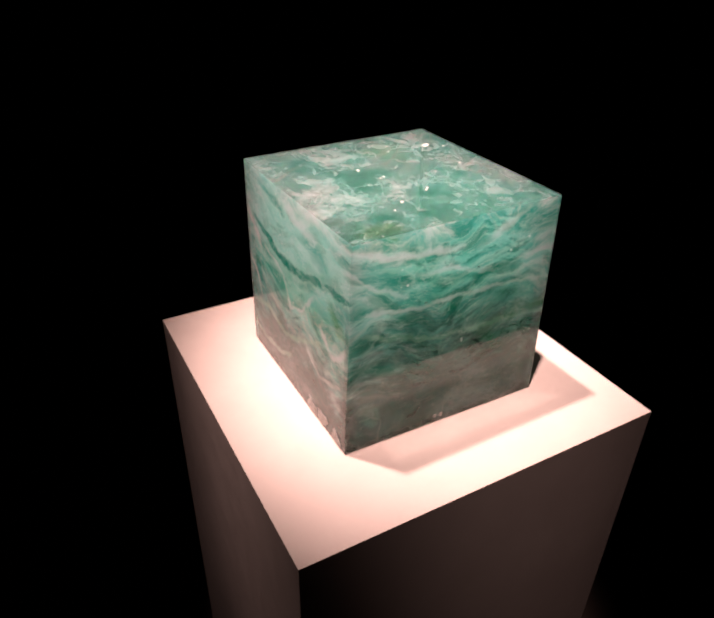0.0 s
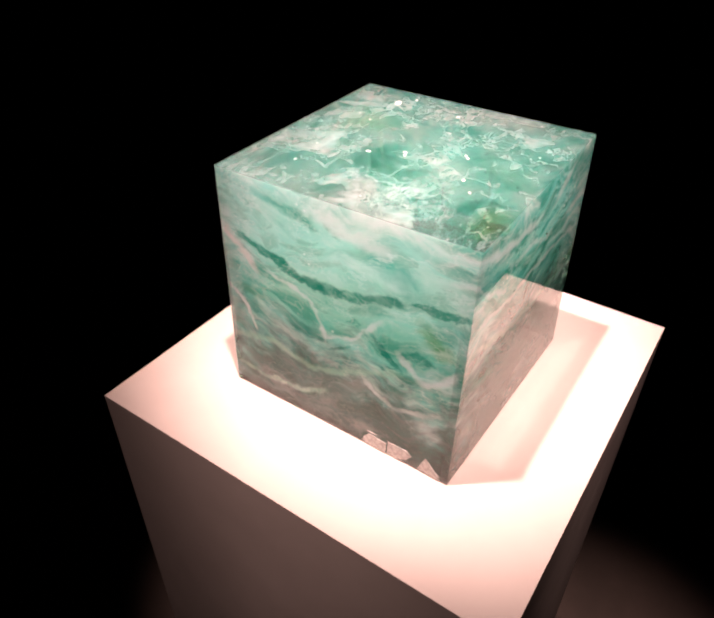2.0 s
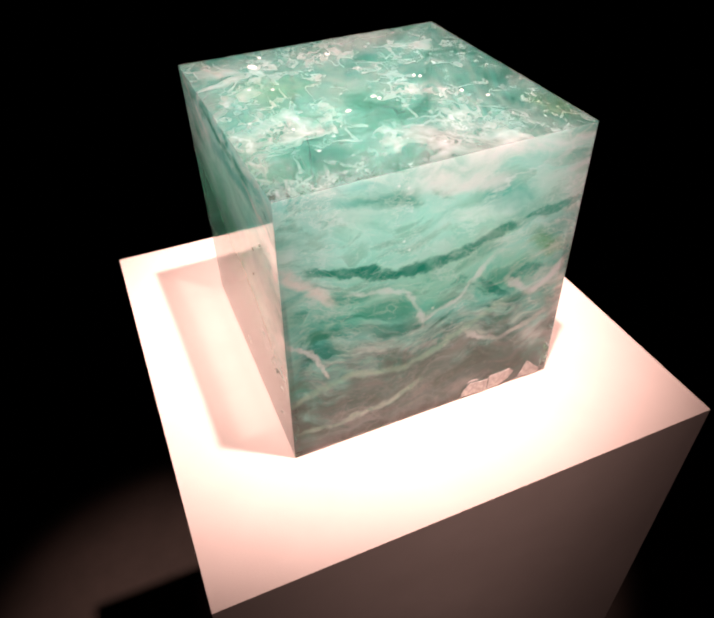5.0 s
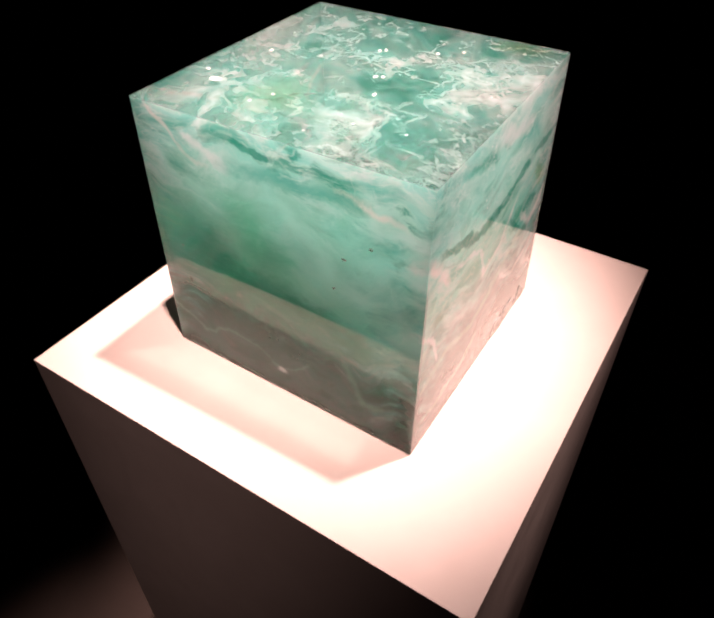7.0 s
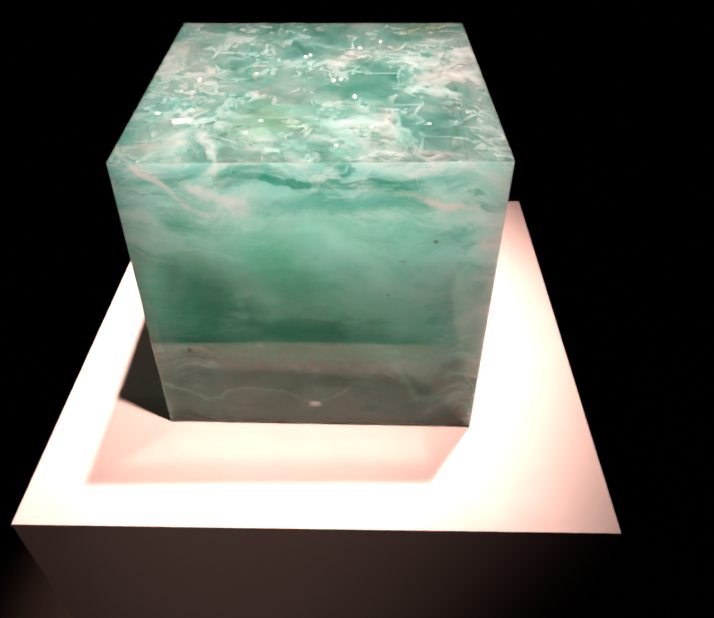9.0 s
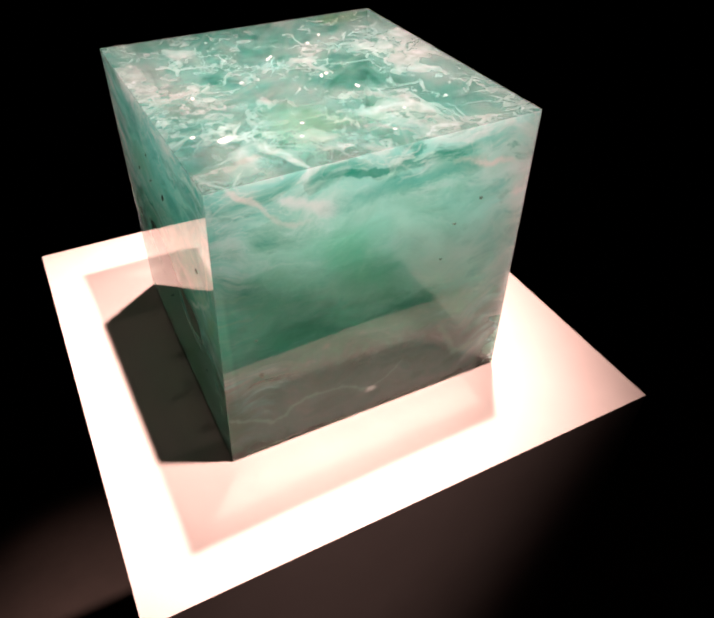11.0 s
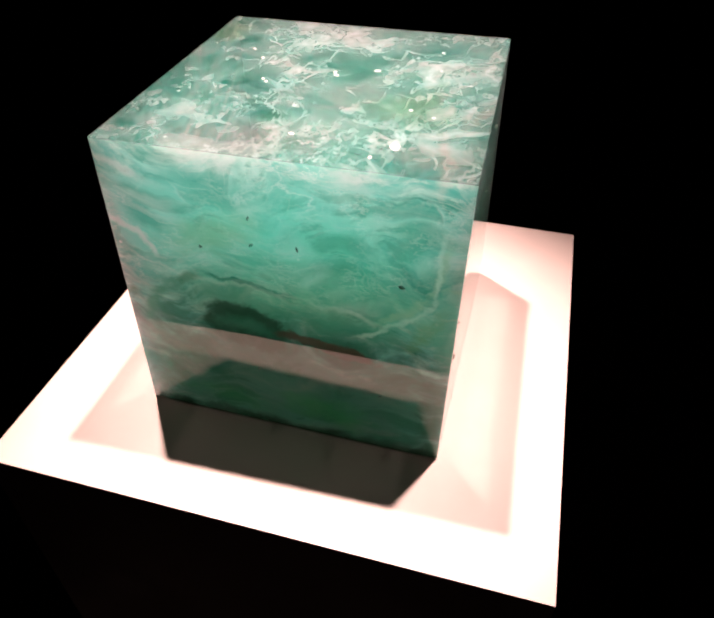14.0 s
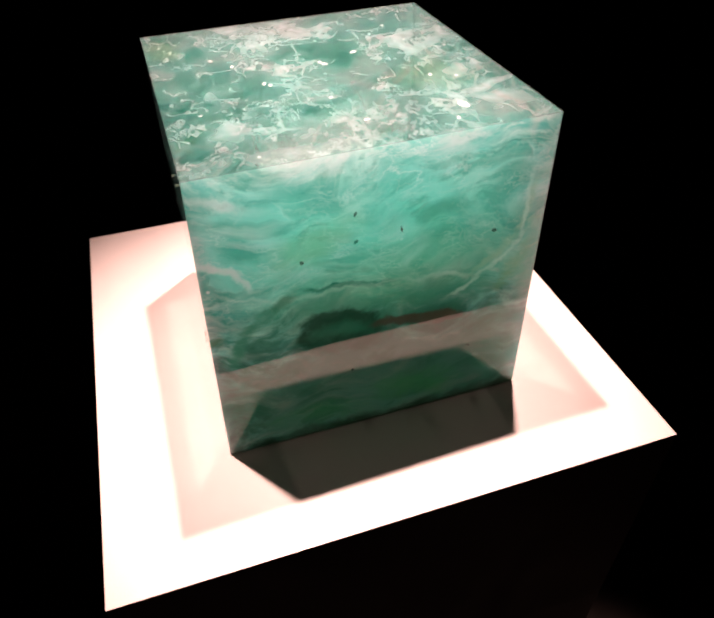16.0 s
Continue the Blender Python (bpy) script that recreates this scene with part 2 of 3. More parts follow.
def field(g, p, zones, threads):
    """The crystal's colour and how milky it is, at every place in the block."""
    big = g.vec("SUBTRACT", g.noise(p, 14, 2, colour=True), (0.5, 0.5, 0.5))
    fine = g.vec("SUBTRACT", g.noise(p, 55, 4, 0.6, colour=True), (0.5, 0.5, 0.5))
    warped = g.vec("ADD", g.vec("ADD", p, g.vec("SCALE", big, 0.018)), g.vec("SCALE", fine, 0.008))
    gentle = g.vec("ADD", g.vec("ADD", p, g.vec("SCALE", big, 0.009)), g.vec("SCALE", fine, 0.014))
    far = g.vec("ADD", warped, g.vec("SCALE", big, 0.040))
    layered = g.place(far, rot=(9, -7, 0), scale=(0.8, 0.8, 2.2))
    # clouds of teal and milk
    colour = g.mix(g.span(g.noise(layered, 15, 6, 0.6, 0.5), 0.34, 0.60), TEAL, AQUA)
    colour = g.mix(g.math("MULTIPLY", g.span(g.noise(layered, 24, 6, 0.62, 0.8), 0.47, 0.66), 0.8), colour, PALE)
    colour = g.mix(g.math("MULTIPLY", g.span(g.noise(p, 11, 4, 0.6, 0.5), 0.54, 0.70), 0.5), colour, SAGE)
    # angular grains, some of them deep green
    cells = g.add("ShaderNodeTexVoronoi", Vector=layered, Scale=36.0)
    grain = g.add("ShaderNodeSeparateColor", Color=cells.outputs["Color"])
    core = g.span(cells.outputs["Distance"], 0.75, 0.35)
    colour = g.mix(g.math("MULTIPLY", g.math("MULTIPLY", g.span(grain.outputs[0], 0.55, 0.8), core), 0.75), colour, DEEP)
    # smaller flecks, lighter and darker
    fleck = g.noise(g.place(far, loc=(0.6, 0.2, 0.9), rot=(-8, 10, 30), scale=(0.7, 0.7, 1.9)), 34, 8, 0.66, 0.4)
    colour = g.mix(g.math("MULTIPLY", g.span(fleck, 0.47, 0.37), 0.82), colour, DEEP)
    colour = g.mix(g.math("MULTIPLY", g.span(fleck, 0.53, 0.64), 0.46), colour, MILK)
    rough = g.math("MULTIPLY", g.math("SUBTRACT", g.noise(layered, 55, 7, 0.65), 0.5), 1.5)
    broken = g.span(g.noise(p, 38, 5, 0.65), 0.36, 0.54, 0.60, 1.0)
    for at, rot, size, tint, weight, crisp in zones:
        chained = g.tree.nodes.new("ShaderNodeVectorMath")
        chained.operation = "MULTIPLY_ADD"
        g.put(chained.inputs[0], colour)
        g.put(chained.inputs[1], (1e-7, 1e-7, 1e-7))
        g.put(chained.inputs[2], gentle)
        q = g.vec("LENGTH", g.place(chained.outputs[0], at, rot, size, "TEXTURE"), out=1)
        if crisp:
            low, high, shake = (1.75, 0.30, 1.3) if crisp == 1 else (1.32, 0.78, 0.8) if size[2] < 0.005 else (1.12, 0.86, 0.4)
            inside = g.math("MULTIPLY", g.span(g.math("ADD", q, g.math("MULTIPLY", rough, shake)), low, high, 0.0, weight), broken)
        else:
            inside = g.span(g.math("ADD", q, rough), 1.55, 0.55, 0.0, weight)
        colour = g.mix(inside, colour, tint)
    # wisps, veins between grains and hair-thin healed cracks, in patches
    swept = g.vec("ADD", p, g.vec("SCALE", big, 0.030))
    strands = g.place(swept, rot=(12, -10, 25), scale=(0.55, 0.9, 1.9))
    patchy = g.span(g.noise(p, 19, 3, 0.6), 0.40, 0.64)
    width = g.span(g.noise(p, 33, 3), 0.3, 0.7, 0.020, 0.105)
    wisp = g.math("ABSOLUTE", g.math("SUBTRACT", g.noise(layered, 11, 4, 0.55, 0.5), 0.5))
    wisp = g.math("MULTIPLY", g.math("SUBTRACT", 1.0, g.math("DIVIDE", wisp, width), clamp=True), patchy)
    hair = g.math("ABSOLUTE", g.math("SUBTRACT", g.noise(strands, 24, 6, 0.62, 0.2), 0.5))
    hair = g.math("MULTIPLY", g.span(hair, 0.011, 0.0), g.span(g.noise(p, 27, 2), 0.46, 0.62))
    edge = g.tree.nodes.new("ShaderNodeTexVoronoi")
    edge.feature = "DISTANCE_TO_EDGE"
    g.put(edge.inputs["Vector"], layered)
    g.put(edge.inputs["Scale"], 36.0)
    vein = g.math("MULTIPLY", g.span(edge.outputs["Distance"], g.math("MULTIPLY", width, 0.6), 0.0), g.span(g.noise(p, 24, 3), 0.48, 0.66))
    white = g.math("MAXIMUM", g.math("MULTIPLY", wisp, 0.42), g.math("MAXIMUM", g.math("MULTIPLY", hair, 0.45), g.math("MULTIPLY", vein, 0.30)))
    # bundles of fine white threads
    for scale, thin, share, seat in threads and ((13, 0.020, 0.55, 15), (24, 0.024, 0.48, 21), (46, 0.030, 0.40, 26)) or ():
        thread = g.math("ABSOLUTE", g.math("SUBTRACT", g.noise(g.place(strands, loc=(0.37, 0.11 * seat, 0.2), rot=(0, 0, 2.3 * seat)), scale, 7, 0.64, 0.15), 0.5))
        thread = g.math("MULTIPLY", g.span(thread, thin, 0.0, smooth=False), g.span(g.noise(p, seat, 4, 0.65), 0.42, 0.66))
        white = g.math("MAXIMUM", white, g.math("MULTIPLY", thread, share))
    light = g.add("ShaderNodeSeparateColor", Color=colour).outputs[1]
    white = g.math("MULTIPLY", white, g.span(light, 0.05, 0.50, 0.38, 1.0))
    at = g.add("ShaderNodeSeparateXYZ", Vector=p)
    calm = g.math("MULTIPLY", g.span(at.outputs[1], 0.080, 0.094), g.span(at.outputs[2], 0.165, 0.140))
    foot = g.math("MULTIPLY", g.span(at.outputs[0], 0.075, 0.088), g.span(at.outputs[2], 0.120, 0.095))
    calm = g.math("MAXIMUM", calm, foot)
    white = g.math("MULTIPLY", white, g.math("SUBTRACT", 1.0, g.math("MULTIPLY", calm, 0.88)))
    # the top shows a finer net of healed cracks
    net = g.tree.nodes.new("ShaderNodeTexVoronoi")
    net.feature = "DISTANCE_TO_EDGE"
    g.put(net.inputs["Vector"], g.vec("ADD", p, g.vec("SCALE", fine, 0.014)))
    g.put(net.inputs["Scale"], 34.0)
    crack = g.math("MULTIPLY", g.span(net.outputs["Distance"], g.math("MULTIPLY", width, 0.55), 0.0), g.span(g.noise(p, 31, 4, 0.6), 0.46, 0.60))
    weave = g.tree.nodes.new("ShaderNodeTexVoronoi")
    weave.feature = "DISTANCE_TO_EDGE"
    g.put(weave.inputs["Vector"], g.vec("ADD", swept, g.vec("SCALE", fine, 0.010)))
    g.put(weave.inputs["Scale"], 78.0)
    mesh = g.math("MULTIPLY", g.span(weave.outputs["Distance"], g.math("MULTIPLY", width, 0.9), 0.0), g.span(g.noise(p, 20, 5, 0.65), 0.47, 0.62))
    crack = g.math("MAXIMUM", crack, g.math("MULTIPLY", mesh, 0.7))
    crack = g.math("MULTIPLY", crack, g.span(at.outputs[2], 0.175, 0.195, 0.15, 0.36))
    still = g.math("SUBTRACT", 1.0, g.math("MULTIPLY", calm, 0.9))
    white = g.math("MAXIMUM", white, g.math("MULTIPLY", crack, still))
    haze = g.math("MULTIPLY", g.span(g.noise(swept, 21, 6, 0.68), 0.50, 0.72), g.span(at.outputs[2], 0.150, 0.195, 0.12, 0.30))
    white = g.math("MAXIMUM", white, g.math("MULTIPLY", haze, still))
    # dust of tiny bright crystals
    dust = g.add("ShaderNodeTexVoronoi", Vector=p, Scale=170.0)
    pick = g.add("ShaderNodeSeparateColor", Color=dust.outputs["Color"])
    dot = g.math("MULTIPLY", g.span(dust.outputs["Distance"], 0.26, 0.14), g.math("MULTIPLY", g.span(pick.outputs[0], 0.90, 0.92), g.span(at.outputs[2], 0.05, 0.09)))
    white = g.math("MAXIMUM", white, g.math("MULTIPLY", g.math("MULTIPLY", dot, g.span(g.noise(p, 25, 2), 0.45, 0.6)), g.math("SUBTRACT", 1.0, calm)))
    return g.mix(white, colour, MILK), white


def crystal(name, zones, gloss, within=0.55):
    """Translucent stone: a share of the light passes straight on, least where it is veined; the rest scatters to both sides.
    The polished block is clearest in its top and in the lower part of its north and south sides."""
    g = Nodes(name)
    p = g.spot()
    colour, white = field(g, p, zones, gloss)
    front = g.add("ShaderNodeBsdfDiffuse", Color=colour).outputs[0]
    back = g.add("ShaderNodeBsdfTranslucent", Color=colour).outputs[0]
    solid = g.add("ShaderNodeMixShader", Fac=within)
    g.put(solid.inputs[1], front)
    g.put(solid.inputs[2], back)
    if gloss:
        glow = g.add("ShaderNodeSubsurfaceScattering", Color=colour, Scale=0.24, Radius=(0.8, 1.0, 0.95))
        at = g.add("ShaderNodeSeparateXYZ", Vector=p)
        top = g.span(at.outputs[2], 0.19630, 0.19665)
        brim = g.math("MULTIPLY", g.span(at.outputs[2], 0.145, 0.190, 0.0, 0.30), g.math("SUBTRACT", 1.0, top))
        deep = g.add("ShaderNodeMixShader", Fac=g.math("SUBTRACT", 0.60, brim))
        g.put(deep.inputs[1], solid.outputs[0])
        g.put(deep.inputs[2], glow.outputs[0])
        solid = deep
    see = g.add("ShaderNodeBsdfTransparent", Color=(0.92, 0.98, 0.96)).outputs[0]
    clear = 0.45
    if not gloss:
        faded = g.tree.nodes.new("ShaderNodeAttribute")
        faded.attribute_name = "fade"
        clear = g.math("SUBTRACT", 1.0, g.math("MULTIPLY", faded.outputs["Fac"], 0.50))
        white = g.math("MULTIPLY", g.math("MULTIPLY", white, 0.4), faded.outputs["Fac"])
    if gloss:
        sides = g.math("MULTIPLY", g.span(g.math("ABSOLUTE", at.outputs[1]), 0.0930, 0.0946), g.span(g.math("ADD", at.outputs[2], g.math("MULTIPLY", g.math("SUBTRACT", g.noise(p, 16, 3), 0.5), 0.05)), 0.150, 0.112))
        sides = g.math("MULTIPLY", sides, g.span(at.outputs[0], 0.0905, 0.0875))
        clear = g.math("ADD", g.span(at.outputs[0], 0.080, 0.086, 0.09, 0.02), g.math("ADD", g.math("MULTIPLY", top, 0.77), g.math("MULTIPLY", sides, g.span(at.outputs[2], 0.03, 0.08, 0.10, 0.34))))
        clear = g.math("MULTIPLY", clear, g.span(at.outputs[2], 0.0010, 0.0030))
    keep = g.math("MULTIPLY", clear, g.math("SUBTRACT", 1.0, g.math("MULTIPLY", white, 0.8)))
    body = g.add("ShaderNodeMixShader", Fac=keep)
    g.put(body.inputs[1], solid.outputs[0])
    g.put(body.inputs[2], see)
    if gloss:
        facing = g.add("ShaderNodeLayerWeight", Blend=0.5).outputs["Facing"]
        rim = g.math("ADD", g.math("MULTIPLY", g.math("POWER", facing, 5.0), 0.955), 0.045)
        shine = g.add("ShaderNodeBsdfGlossy", Color=(1, 1, 1), Roughness=0.025).outputs[0]
        top = g.add("ShaderNodeMixShader", Fac=rim)
        g.put(top.inputs[1], body.outputs[0])
        g.put(top.inputs[2], shine)
        body = top
    g.put(g.out.inputs["Surface"], body.outputs[0])
    return g.mat


def plain(name, colour, rough):
    g = Nodes(name)
    tone = g.span(g.noise(g.spot(), 300, 4), 0.3, 0.7)
    g.put(g.bsdf.inputs["Base Color"], g.mix(tone, colour, tuple(c * 0.75 for c in colour)))
    g.put(g.bsdf.inputs["Roughness"], rough)
    return g.mat


def paint():
    g = Nodes("white_matt_paint")
    p = g.spot()
    tone = g.span(g.noise(p, 7, 4, 0.6), 0.3, 0.7)
    colour = g.mix(tone, (0.66, 0.535, 0.475), (0.615, 0.495, 0.44))
    scuff = g.math("MULTIPLY", g.span(g.noise(g.place(p, scale=(1, 1, 0.25)), 26, 6, 0.7), 0.60, 0.78), 0.22)
    colour = g.mix(scuff, colour, (0.50, 0.42, 0.38))
    g.put(g.bsdf.inputs["Base Color"], colour)
    g.put(g.bsdf.inputs["Roughness"], g.span(g.noise(p, 30, 3), 0.3, 0.7, 0.42, 0.6))
    g.put(g.bsdf.inputs["Normal"], g.bump(g.noise(p, 900, 3), 0.12, 0.0006))
    return g.mat


def dark_surface(name, a, b, rough, scale):
    g = Nodes(name)
    p = g.spot()
    colour = g.mix(g.span(g.noise(p, scale, 6, 0.6), 0.3, 0.7), a, b)
    g.put(g.bsdf.inputs["Base Color"], colour)
    g.put(g.bsdf.inputs["Roughness"], g.span(g.noise(p, scale * 3, 3), 0.3, 0.7, rough - 0.1, rough + 0.1))
    g.put(g.bsdf.inputs["Specular IOR Level"], 0.15)
    g.put(g.bsdf.inputs["Normal"], g.bump(g.noise(p, scale * 25, 4), 0.2, 0.002))
    return g.mat


def half_clear(name, a, b, clear, grain=900):
    """Grains and splinters that let some light through."""
    g = Nodes(name)
    see = g.add("ShaderNodeBsdfTransparent", Color=(0.86, 0.90, 0.86))
    both = g.add("ShaderNodeMixShader", Fac=clear)
    g.put(both.inputs[1], g.bsdf.outputs[0])
    g.put(both.inputs[2], see.outputs[0])
    g.put(g.bsdf.inputs["Base Color"], g.mix(g.span(g.noise(g.spot(), grain, 4), 0.35, 0.65), a, b))
    g.put(g.out.inputs["Surface"], both.outputs[0])
    return g.mat


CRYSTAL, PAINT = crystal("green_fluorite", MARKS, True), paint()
VEIL = crystal("milky_veil", (), False, 0.5)
SHARD = half_clear("broken_crystal", (0.50, 0.46, 0.43), (0.80, 0.75, 0.71), 0.42, 320)
SPARK, SPECK = plain("white_crystal_flake", (0.9, 0.9, 0.86), 0.15), half_clear("dark_mineral_speck", (0.10, 0.10, 0.06), (0.16, 0.22, 0.15), 0.45)
FLOOR = dark_surface("dark_floor_screed", (0.036, 0.026, 0.021), (0.054, 0.038, 0.031), 0.7, 3)
BLACK = dark_surface("black_wall_paint", (0.040, 0.031, 0.029), (0.060, 0.047, 0.043), 0.85, 2)


# ---- building helpers ----
def mesh_object(name, bm, material, parent=None, label=""):
    data = bpy.data.meshes.new(name)
    bm.to_mesh(data)
    bm.free()
    data.materials.append(material)
    ob = new(name, data)
    ob.parent = parent
    return tagged(ob, label)


part = mesh_object


def fade_edges(bm, n, seed, strength=1.0):
    """Let a sheet thin out, unevenly, towards its border."""
    layer = bm.verts.layers.float.new("fade")
    for k, v in enumerate(bm.verts):
        i, j = divmod(k, n + 1)
        border = min(i, j, n - i, n - j) / n
        ragged = noise.fractal(Vector((i * 0.22, j * 0.22, seed)), 1.0, 2.0, 3)
        v[layer] = min(1.0, max(0.0, border * 3.0 - 0.22 + 0.65 * ragged)) * strength


def block(bottom, top, low, high, bevel, segments=2):
    """A six-sided block from its four lower and four upper corners, counter-clockwise, with rounded edges."""
    bm = bmesh.new()
    a = [bm.verts.new((x, y, low)) for x, y in bottom]
    b = [bm.verts.new((x, y, high)) for x, y in top]
    bm.faces.new(a[::-1])
    bm.faces.new(b)
    for i in range(4):
        j = (i + 1) % 4
        bm.faces.new((a[i], a[j], b[j], b[i]))
    if bevel:
        bmesh.ops.bevel(bm, geom=bm.edges[:], offset=bevel, segments=segments, profile=0.5, affect="EDGES")
    return bm


def box(x0, y0, z0, x1, y1, z1, bevel=0.0):
    ring = ((x0, y0), (x1, y0), (x1, y1), (x0, y1))
    return block(ring, ring, z0, z1, bevel)


# ---- the dark room ----
R, CEILING = 4.5, 3.6
tagged(mesh_object("floor", box(-R, -R, -0.1, R, R, 0), FLOOR), "dark brownish screed floor with faint spotlight pools", "floor", kind="structure")
tagged(mesh_object("ceiling", box(-R, -R, CEILING, R, R, CEILING + 0.1), BLACK), "black painted gallery ceiling", "ceiling", kind="structure")
for name, side in (("wall_south", (-R, -R - 0.15, 0, R, -R, CEILING)), ("wall_north", (-R, R, 0, R, R + 0.15, CEILING)),
                   ("wall_west", (-R - 0.15, -R - 0.15, 0, -R, R + 0.15, CEILING)), ("wall_east", (R, -R - 0.15, 0, R + 0.15, R + 0.15, CEILING))):
    tagged(mesh_object(name, box(*side), BLACK), "unlit black painted gallery wall", "wall", kind="structure")

# ---- the plinth ----
plinth = tagged(new("plinth"), "white painted square display plinth standing on the dark floor", "plinth")
plinth.matrix_world = pose(-0.003, -0.0025, 0, 0, 0, 0.8)
HALF, BOARD = 0.179, 0.018
OUTER = [(x * HALF, y * HALF) for x, y in ((-1, -1), (1, -1), (1, 1), (-1, 1))]
INNER = [(x * (HALF - BOARD), y * (HALF - BOARD)) for x, y in ((-1, -1), (1, -1), (1, 1), (-1, 1))]
part("top_panel", block(INNER, OUTER, PLINTH_H - BOARD, PLINTH_H, 0), PAINT, plinth)
for i in range(4):
    j = (i + 1) % 4
    bm = bmesh.new()
    near = [bm.verts.new((x, y, z)) for (x, y), z in ((OUTER[i], 0), (OUTER[j], 0), (OUTER[j], PLINTH_H), (OUTER[i], PLINTH_H))]
    back = [bm.verts.new((x, y, z)) for (x, y), z in ((INNER[i], 0), (INNER[j], 0), (INNER[j], PLINTH_H - BOARD), (INNER[i], PLINTH_H - BOARD))]
    bm.faces.new(near)
    bm.faces.new(back[::-1])
    for k in range(4):
        m = (k + 1) % 4
        bm.faces.new((near[m], near[k], back[k], back[m]))
    part("side_panel", bm, PAINT, plinth)

# ---- the crystal block ----
cube = tagged(new("crystal_cube"), "polished green fluorite cube with white veins on a white plinth", "mineral specimen")
cube.location = (0, 0, PLINTH_H)
LOWER = ((-0.100, -0.100), (0.100, -0.100), (0.098, 0.100), (-0.104, 0.099))
UPPER = ((-0.096, -0.100), (0.099, -0.095), (0.091, 0.102), (-0.104, 0.095))
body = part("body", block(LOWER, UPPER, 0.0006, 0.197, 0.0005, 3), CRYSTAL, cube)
for face in body.data.polygons:
    face.use_smooth = True
body.modifiers.new("even_normals", "WEIGHTED_NORMAL").weight = 100


def veil(height, lean_x, lean_y, wave, seed, half, strength):
    """A wavy milky growth layer inside the block."""
    bm = bmesh.new()
    n = 36
    rows = []
    for i in range(n + 1):
        row = []
        for j in range(n + 1):
            x, y = -0.0935 + 0.184 * i / n, half * (2 * j / n - 1)
            z = height + lean_x * x + lean_y * y + wave * noise.fractal(Vector((x * 22, y * 22, seed)), 1.0, 2.0, 4)
            row.append(bm.verts.new((x, y, min(max(z, 0.006), 0.190))))
        rows.append(row)
    for i in range(n):
        for j in range(n):
            bm.faces.new((rows[i][j], rows[i + 1][j], rows[i + 1][j + 1], rows[i][j + 1])).smooth = True
    fade_edges(bm, n, seed, strength)
    return bm


def upright_veil(x0, y0, x1, y1, wave, seed):
    bm = bmesh.new()
    n = 30
    along = Vector((x1 - x0, y1 - y0, 0))
    side = Vector((-along.y, along.x, 0)).normalized()
    grid = [[bm.verts.new(Vector((x0, y0, 0.01 + 0.178 * j / n)) + along * (i / n)
                          + side * wave * noise.fractal(Vector((i * 0.16, j * 0.16, seed)), 1.0, 2.0, 4)) for j in range(n + 1)] for i in range(n + 1)]
    for i in range(n):
        for j in range(n):
            bm.faces.new((grid[i][j], grid[i + 1][j], grid[i + 1][j + 1], grid[i][j + 1])).smooth = True
    fade_edges(bm, n, seed)
    layer = bm.verts.layers.float["fade"]
    for v in bm.verts:
        v[layer] *= min(1.0, max(0.0, (v.co.z - 0.055) / 0.04))
    return bm


for k, (height, lean_x, lean_y) in enumerate(((0.180, 0.05, 0.04), (0.158, -0.10, 0.06), (0.126, 0.10, -0.08), (0.090, -0.06, -0.10))):
    part("veil", veil(height, lean_x, lean_y, 0.016, 3.1 * k + 1, 0.058, (0.2, 0.25, 0.4, 0.2)[k]), VEIL, cube, "milky wavy growth layer inside the crystal")
part("veil", upright_veil(-0.09, 0.034, 0.085, 0.038, 0.012, 41), VEIL, cube, "milky wavy growth layer inside the crystal")
part("veil", upright_veil(-0.09, -0.038, 0.085, -0.034, 0.012, 57), VEIL, cube, "milky wavy growth layer inside the crystal")


def pebble(rx, ry, rz, seed, ragged=0.35):
    bm = bmesh.new()
    bmesh.ops.create_icosphere(bm, subdivisions=2, radius=1)
    for v in bm.verts:
        k = 1 + ragged * noise.noise(v.co * 1.7 + Vector((seed, 0, 0)))
        v.co = Vector((v.co.x * rx * k, v.co.y * ry * k, v.co.z * rz * k))
    return bm


def on_face(face, u, v, out=0.0):
    """A pose on a face of the block: x to the right along it, z out of it."""
    if face == "T":
        return pose(u, v, 0.197 + out)
    t = v / 0.197
    mix = lambda a, b, f: a + (b - a) * f
    if face == "W":
        f = (0.1 - u) / 0.2
        return pose(mix(mix(-0.100, -0.104, f), mix(-0.096, -0.104, f), t) - out, -u, v, 90, 0, -90)
    if face == "N":
        f = (0.102 - u) / 0.2
        return pose(-u, mix(mix(0.099, 0.100, f), mix(0.095, 0.102, f), t) + out, v, 90, 0, 180)
    if face == "E":
        f = (0.1 + u) / 0.2
        return pose(mix(mix(0.100, 0.098, f), mix(0.099, 0.091, f), t) + out, u, v, 90, 0, 90)
    f = (0.1 + u) / 0.2
    return pose(u, mix(-0.100, mix(-0.100, -0.095, f), t) - out, v, 90, 0, 0)


def inclusion(name, face, u, v, half_u, half_v, material, label, turn=0, deep=0.0006, out=-0.0003):
    ob = part(name, pebble(half_u, half_v, deep, 100 * u + 37 * v), material, cube, label)
    ob.matrix_basis = on_face(face, u, v, out) @ pose(0, 0, 0, 0, 0, turn)


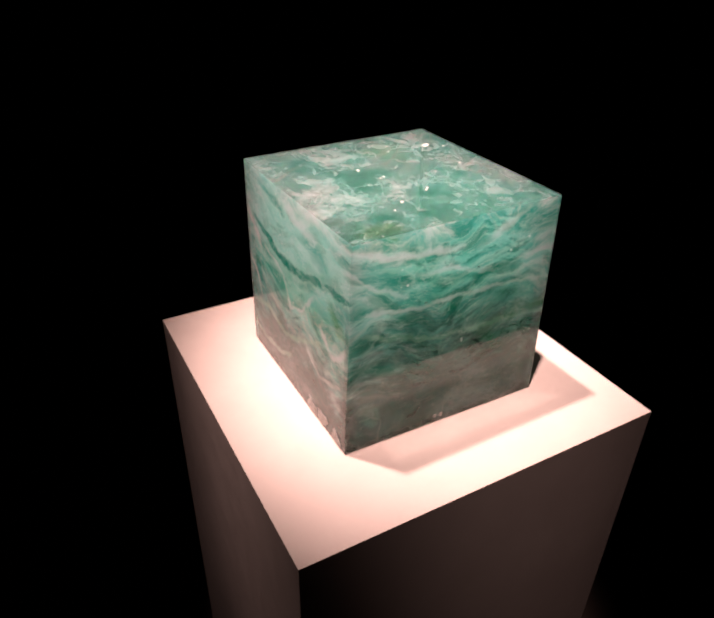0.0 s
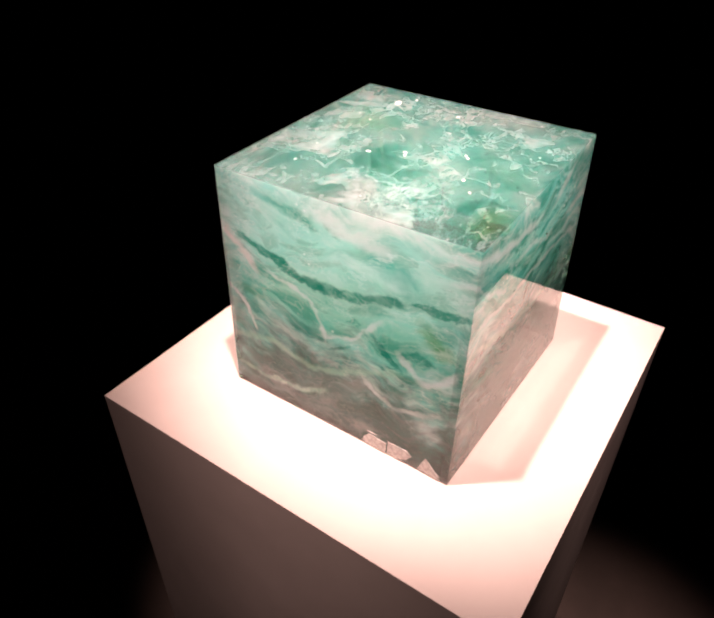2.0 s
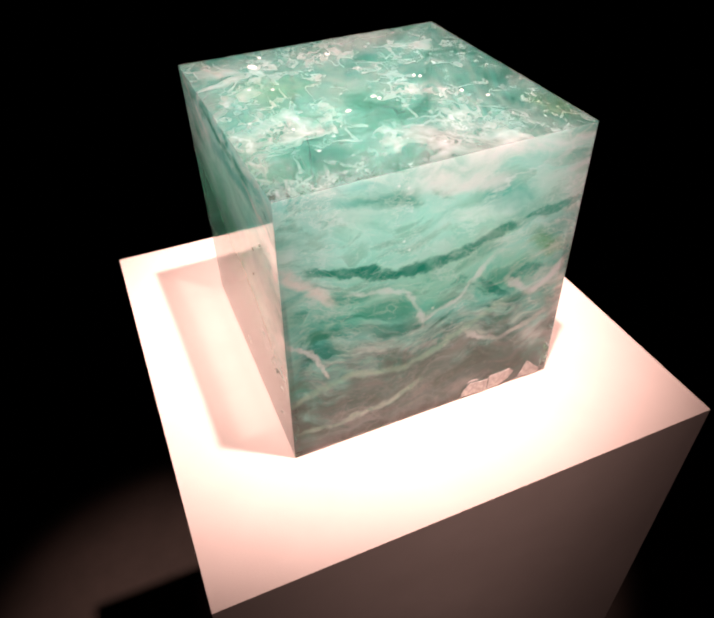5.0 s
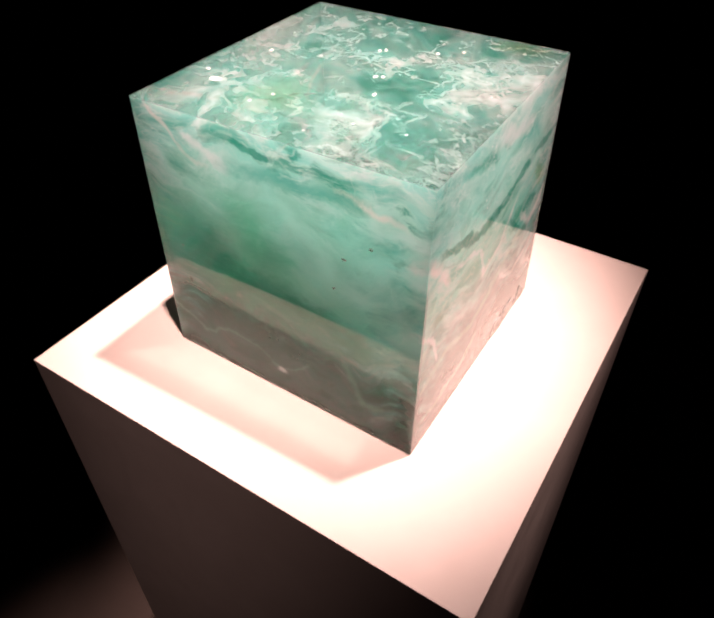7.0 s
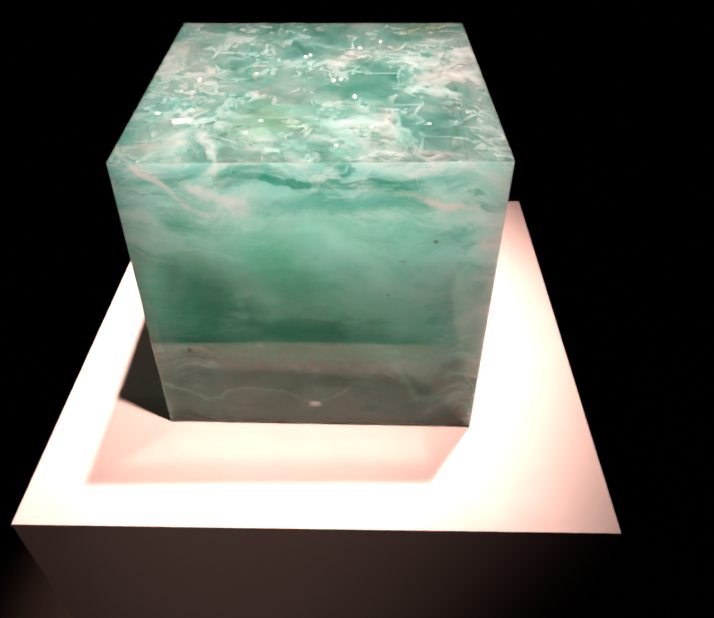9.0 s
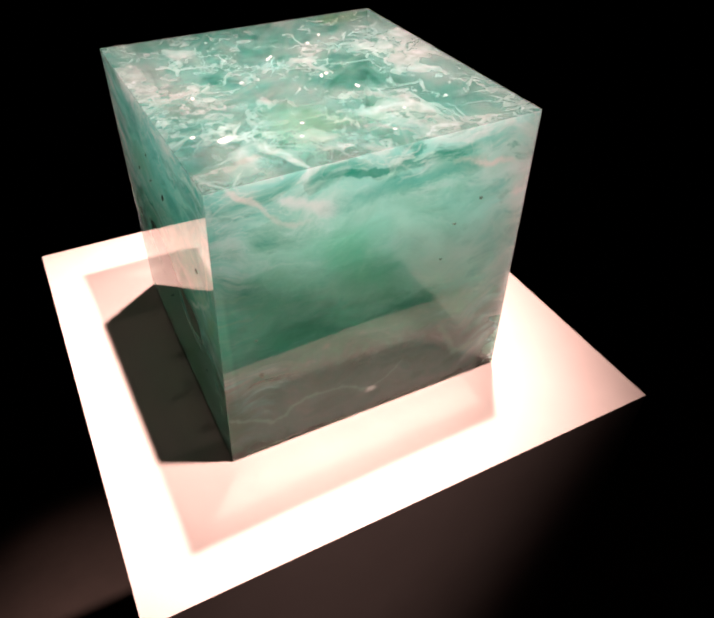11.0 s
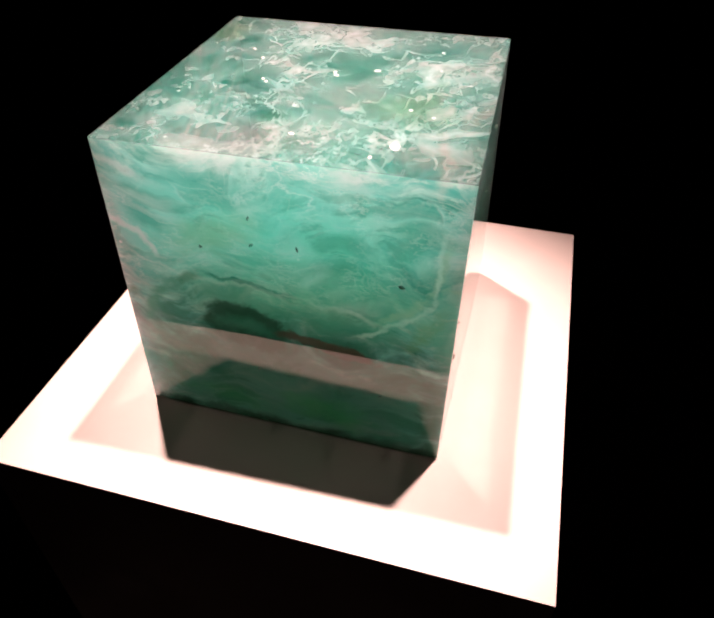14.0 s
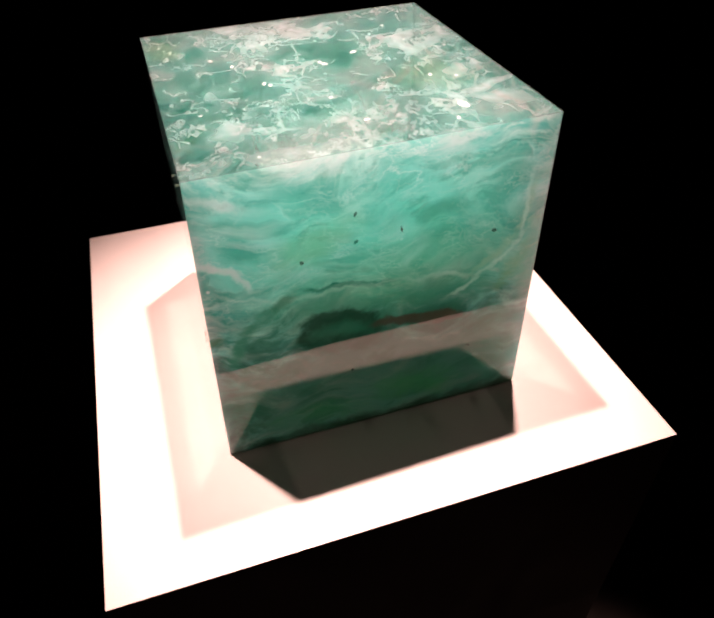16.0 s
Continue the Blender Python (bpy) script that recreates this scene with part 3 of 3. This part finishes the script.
for face, u, v, a, b, turn in (("N", 0.070, 0.150, 1.6, 1.4, 0), ("N", 0.053, 0.137, 2.2, 0.6, -10), ("N", 0.046, 0.114, 1.3, 0.9, 0), ("N", -0.073, 0.069, 1.9, 3.2, 10),
                               ("N", -0.074, 0.098, 1.2, 1.0, 0), ("E", -0.043, 0.138, 1.4, 1.6, 0), ("E", -0.013, 0.144, 2.0, 1.0, 40), ("E", 0.013, 0.146, 0.8, 2.6, 10),
                               ("E", 0.070, 0.132, 2.4, 1.4, -20), ("E", -0.013, 0.161, 0.9, 2.0, -20), ("E", -0.017, 0.050, 1.2, 0.9, 20), ("E", 0.061, 0.047, 1.6, 0.6, 0),
                               ("S", 0.020, 0.151, 1.2, 1.0, 0), ("S", -0.029, 0.131, 1.8, 0.8, 15)):
    inclusion("speck", face, u, v, a / 1350, b / 1350, SPECK, "dark mineral speck", turn)
for u, v, a, b, turn in ((0.066, 0.057, 5.2, 3.4, 20), (0.080, 0.048, 1.8, 1.2, 0), (0.067, 0.003, 2.2, 1.0, 90), (0.008, -0.035, 1.5, 1.2, 0), (-0.026, -0.051, 1.7, 1.4, 0),
                         (-0.012, 0.002, 2.6, 1.0, 70), (-0.025, 0.024, 2.8, 1.2, 100), (-0.016, 0.000, 1.5, 1.5, 0), (0.005, -0.038, 1.3, 1.3, 0), (-0.039, -0.062, 1.8, 0.8, 60)):
    inclusion("flake", "T", u, v, a / 1250, b / 1250, SPARK, "bright white crystal flake", turn, out=-0.0002)


def facet(ring, lift, seed):
    """One thin splinter of a shell-like break: a fan of tilted facets inside its outline, with a little thickness."""
    rng = random.Random(seed)
    bm = bmesh.new()
    mid = Vector((sum(x for x, y in ring) / len(ring), sum(y for x, y in ring) / len(ring), lift))
    dense = []
    for (x0, y0), (x1, y1) in zip(ring, ring[1:] + ring[:1]):
        for k in range(3):
            f = k / 3
            dense.append((x0 + (x1 - x0) * f + rng.uniform(-1, 1) * 0.0003, max(0.0, y0 + (y1 - y0) * f + rng.uniform(-1, 1) * 0.0003)))
    rim = [bm.verts.new((x, y, rng.uniform(0.0002, 0.0005))) for x, y in dense]
    foot = [bm.verts.new((x, y, 0.0)) for x, y in dense]
    inner = [bm.verts.new(mid.lerp(Vector((x, y, lift)), rng.uniform(0.35, 0.65)) + Vector((0, 0, rng.uniform(-0.3, 0.3) * lift))) for x, y in dense]
    peak = bm.verts.new(mid)
    for i in range(len(dense)):
        j = (i + 1) % len(dense)
        bm.faces.new((foot[i], foot[j], rim[j], rim[i]))
        bm.faces.new((rim[i], rim[j], inner[j], inner[i]))
        bm.faces.new((inner[i], inner[j], peak))
    return bm


BREAKS = (
    ("W", [(0.027, 0.001), (0.048, 0.0), (0.0485, 0.011), (0.033, 0.012), (0.029, 0.007)], 0.0005),
    ("W", [(0.049, 0.0), (0.058, 0.0), (0.066, 0.004), (0.0705, 0.010), (0.066, 0.014), (0.050, 0.013)], 0.0005),
    ("W", [(0.0755, 0.001), (0.092, 0.0), (0.0935, 0.003), (0.087, 0.010), (0.081, 0.0155)], 0.0005),
    ("W", [(0.031, 0.0135), (0.039, 0.0140), (0.040, 0.0150), (0.033, 0.0150)], 0.0005),
    ("S", [(-0.012, 0.005), (-0.009, 0.005), (-0.0085, 0.008), (-0.0115, 0.0085)], 0.0005),
    ("S", [(-0.006, 0.005), (-0.002, 0.004), (-0.002, 0.0075), (-0.005, 0.008)], 0.0005),
)
for k, (face, ring, lift) in enumerate(BREAKS):
    u0 = sum(x for x, y in ring) / len(ring)
    ob = part("chip", facet([(x - u0, y) for x, y in ring], lift, 11 + k), SHARD, cube, "bright splintered break at the lower edge")
    ob.matrix_basis = on_face(face, u0, 0.0015, 0.0001)
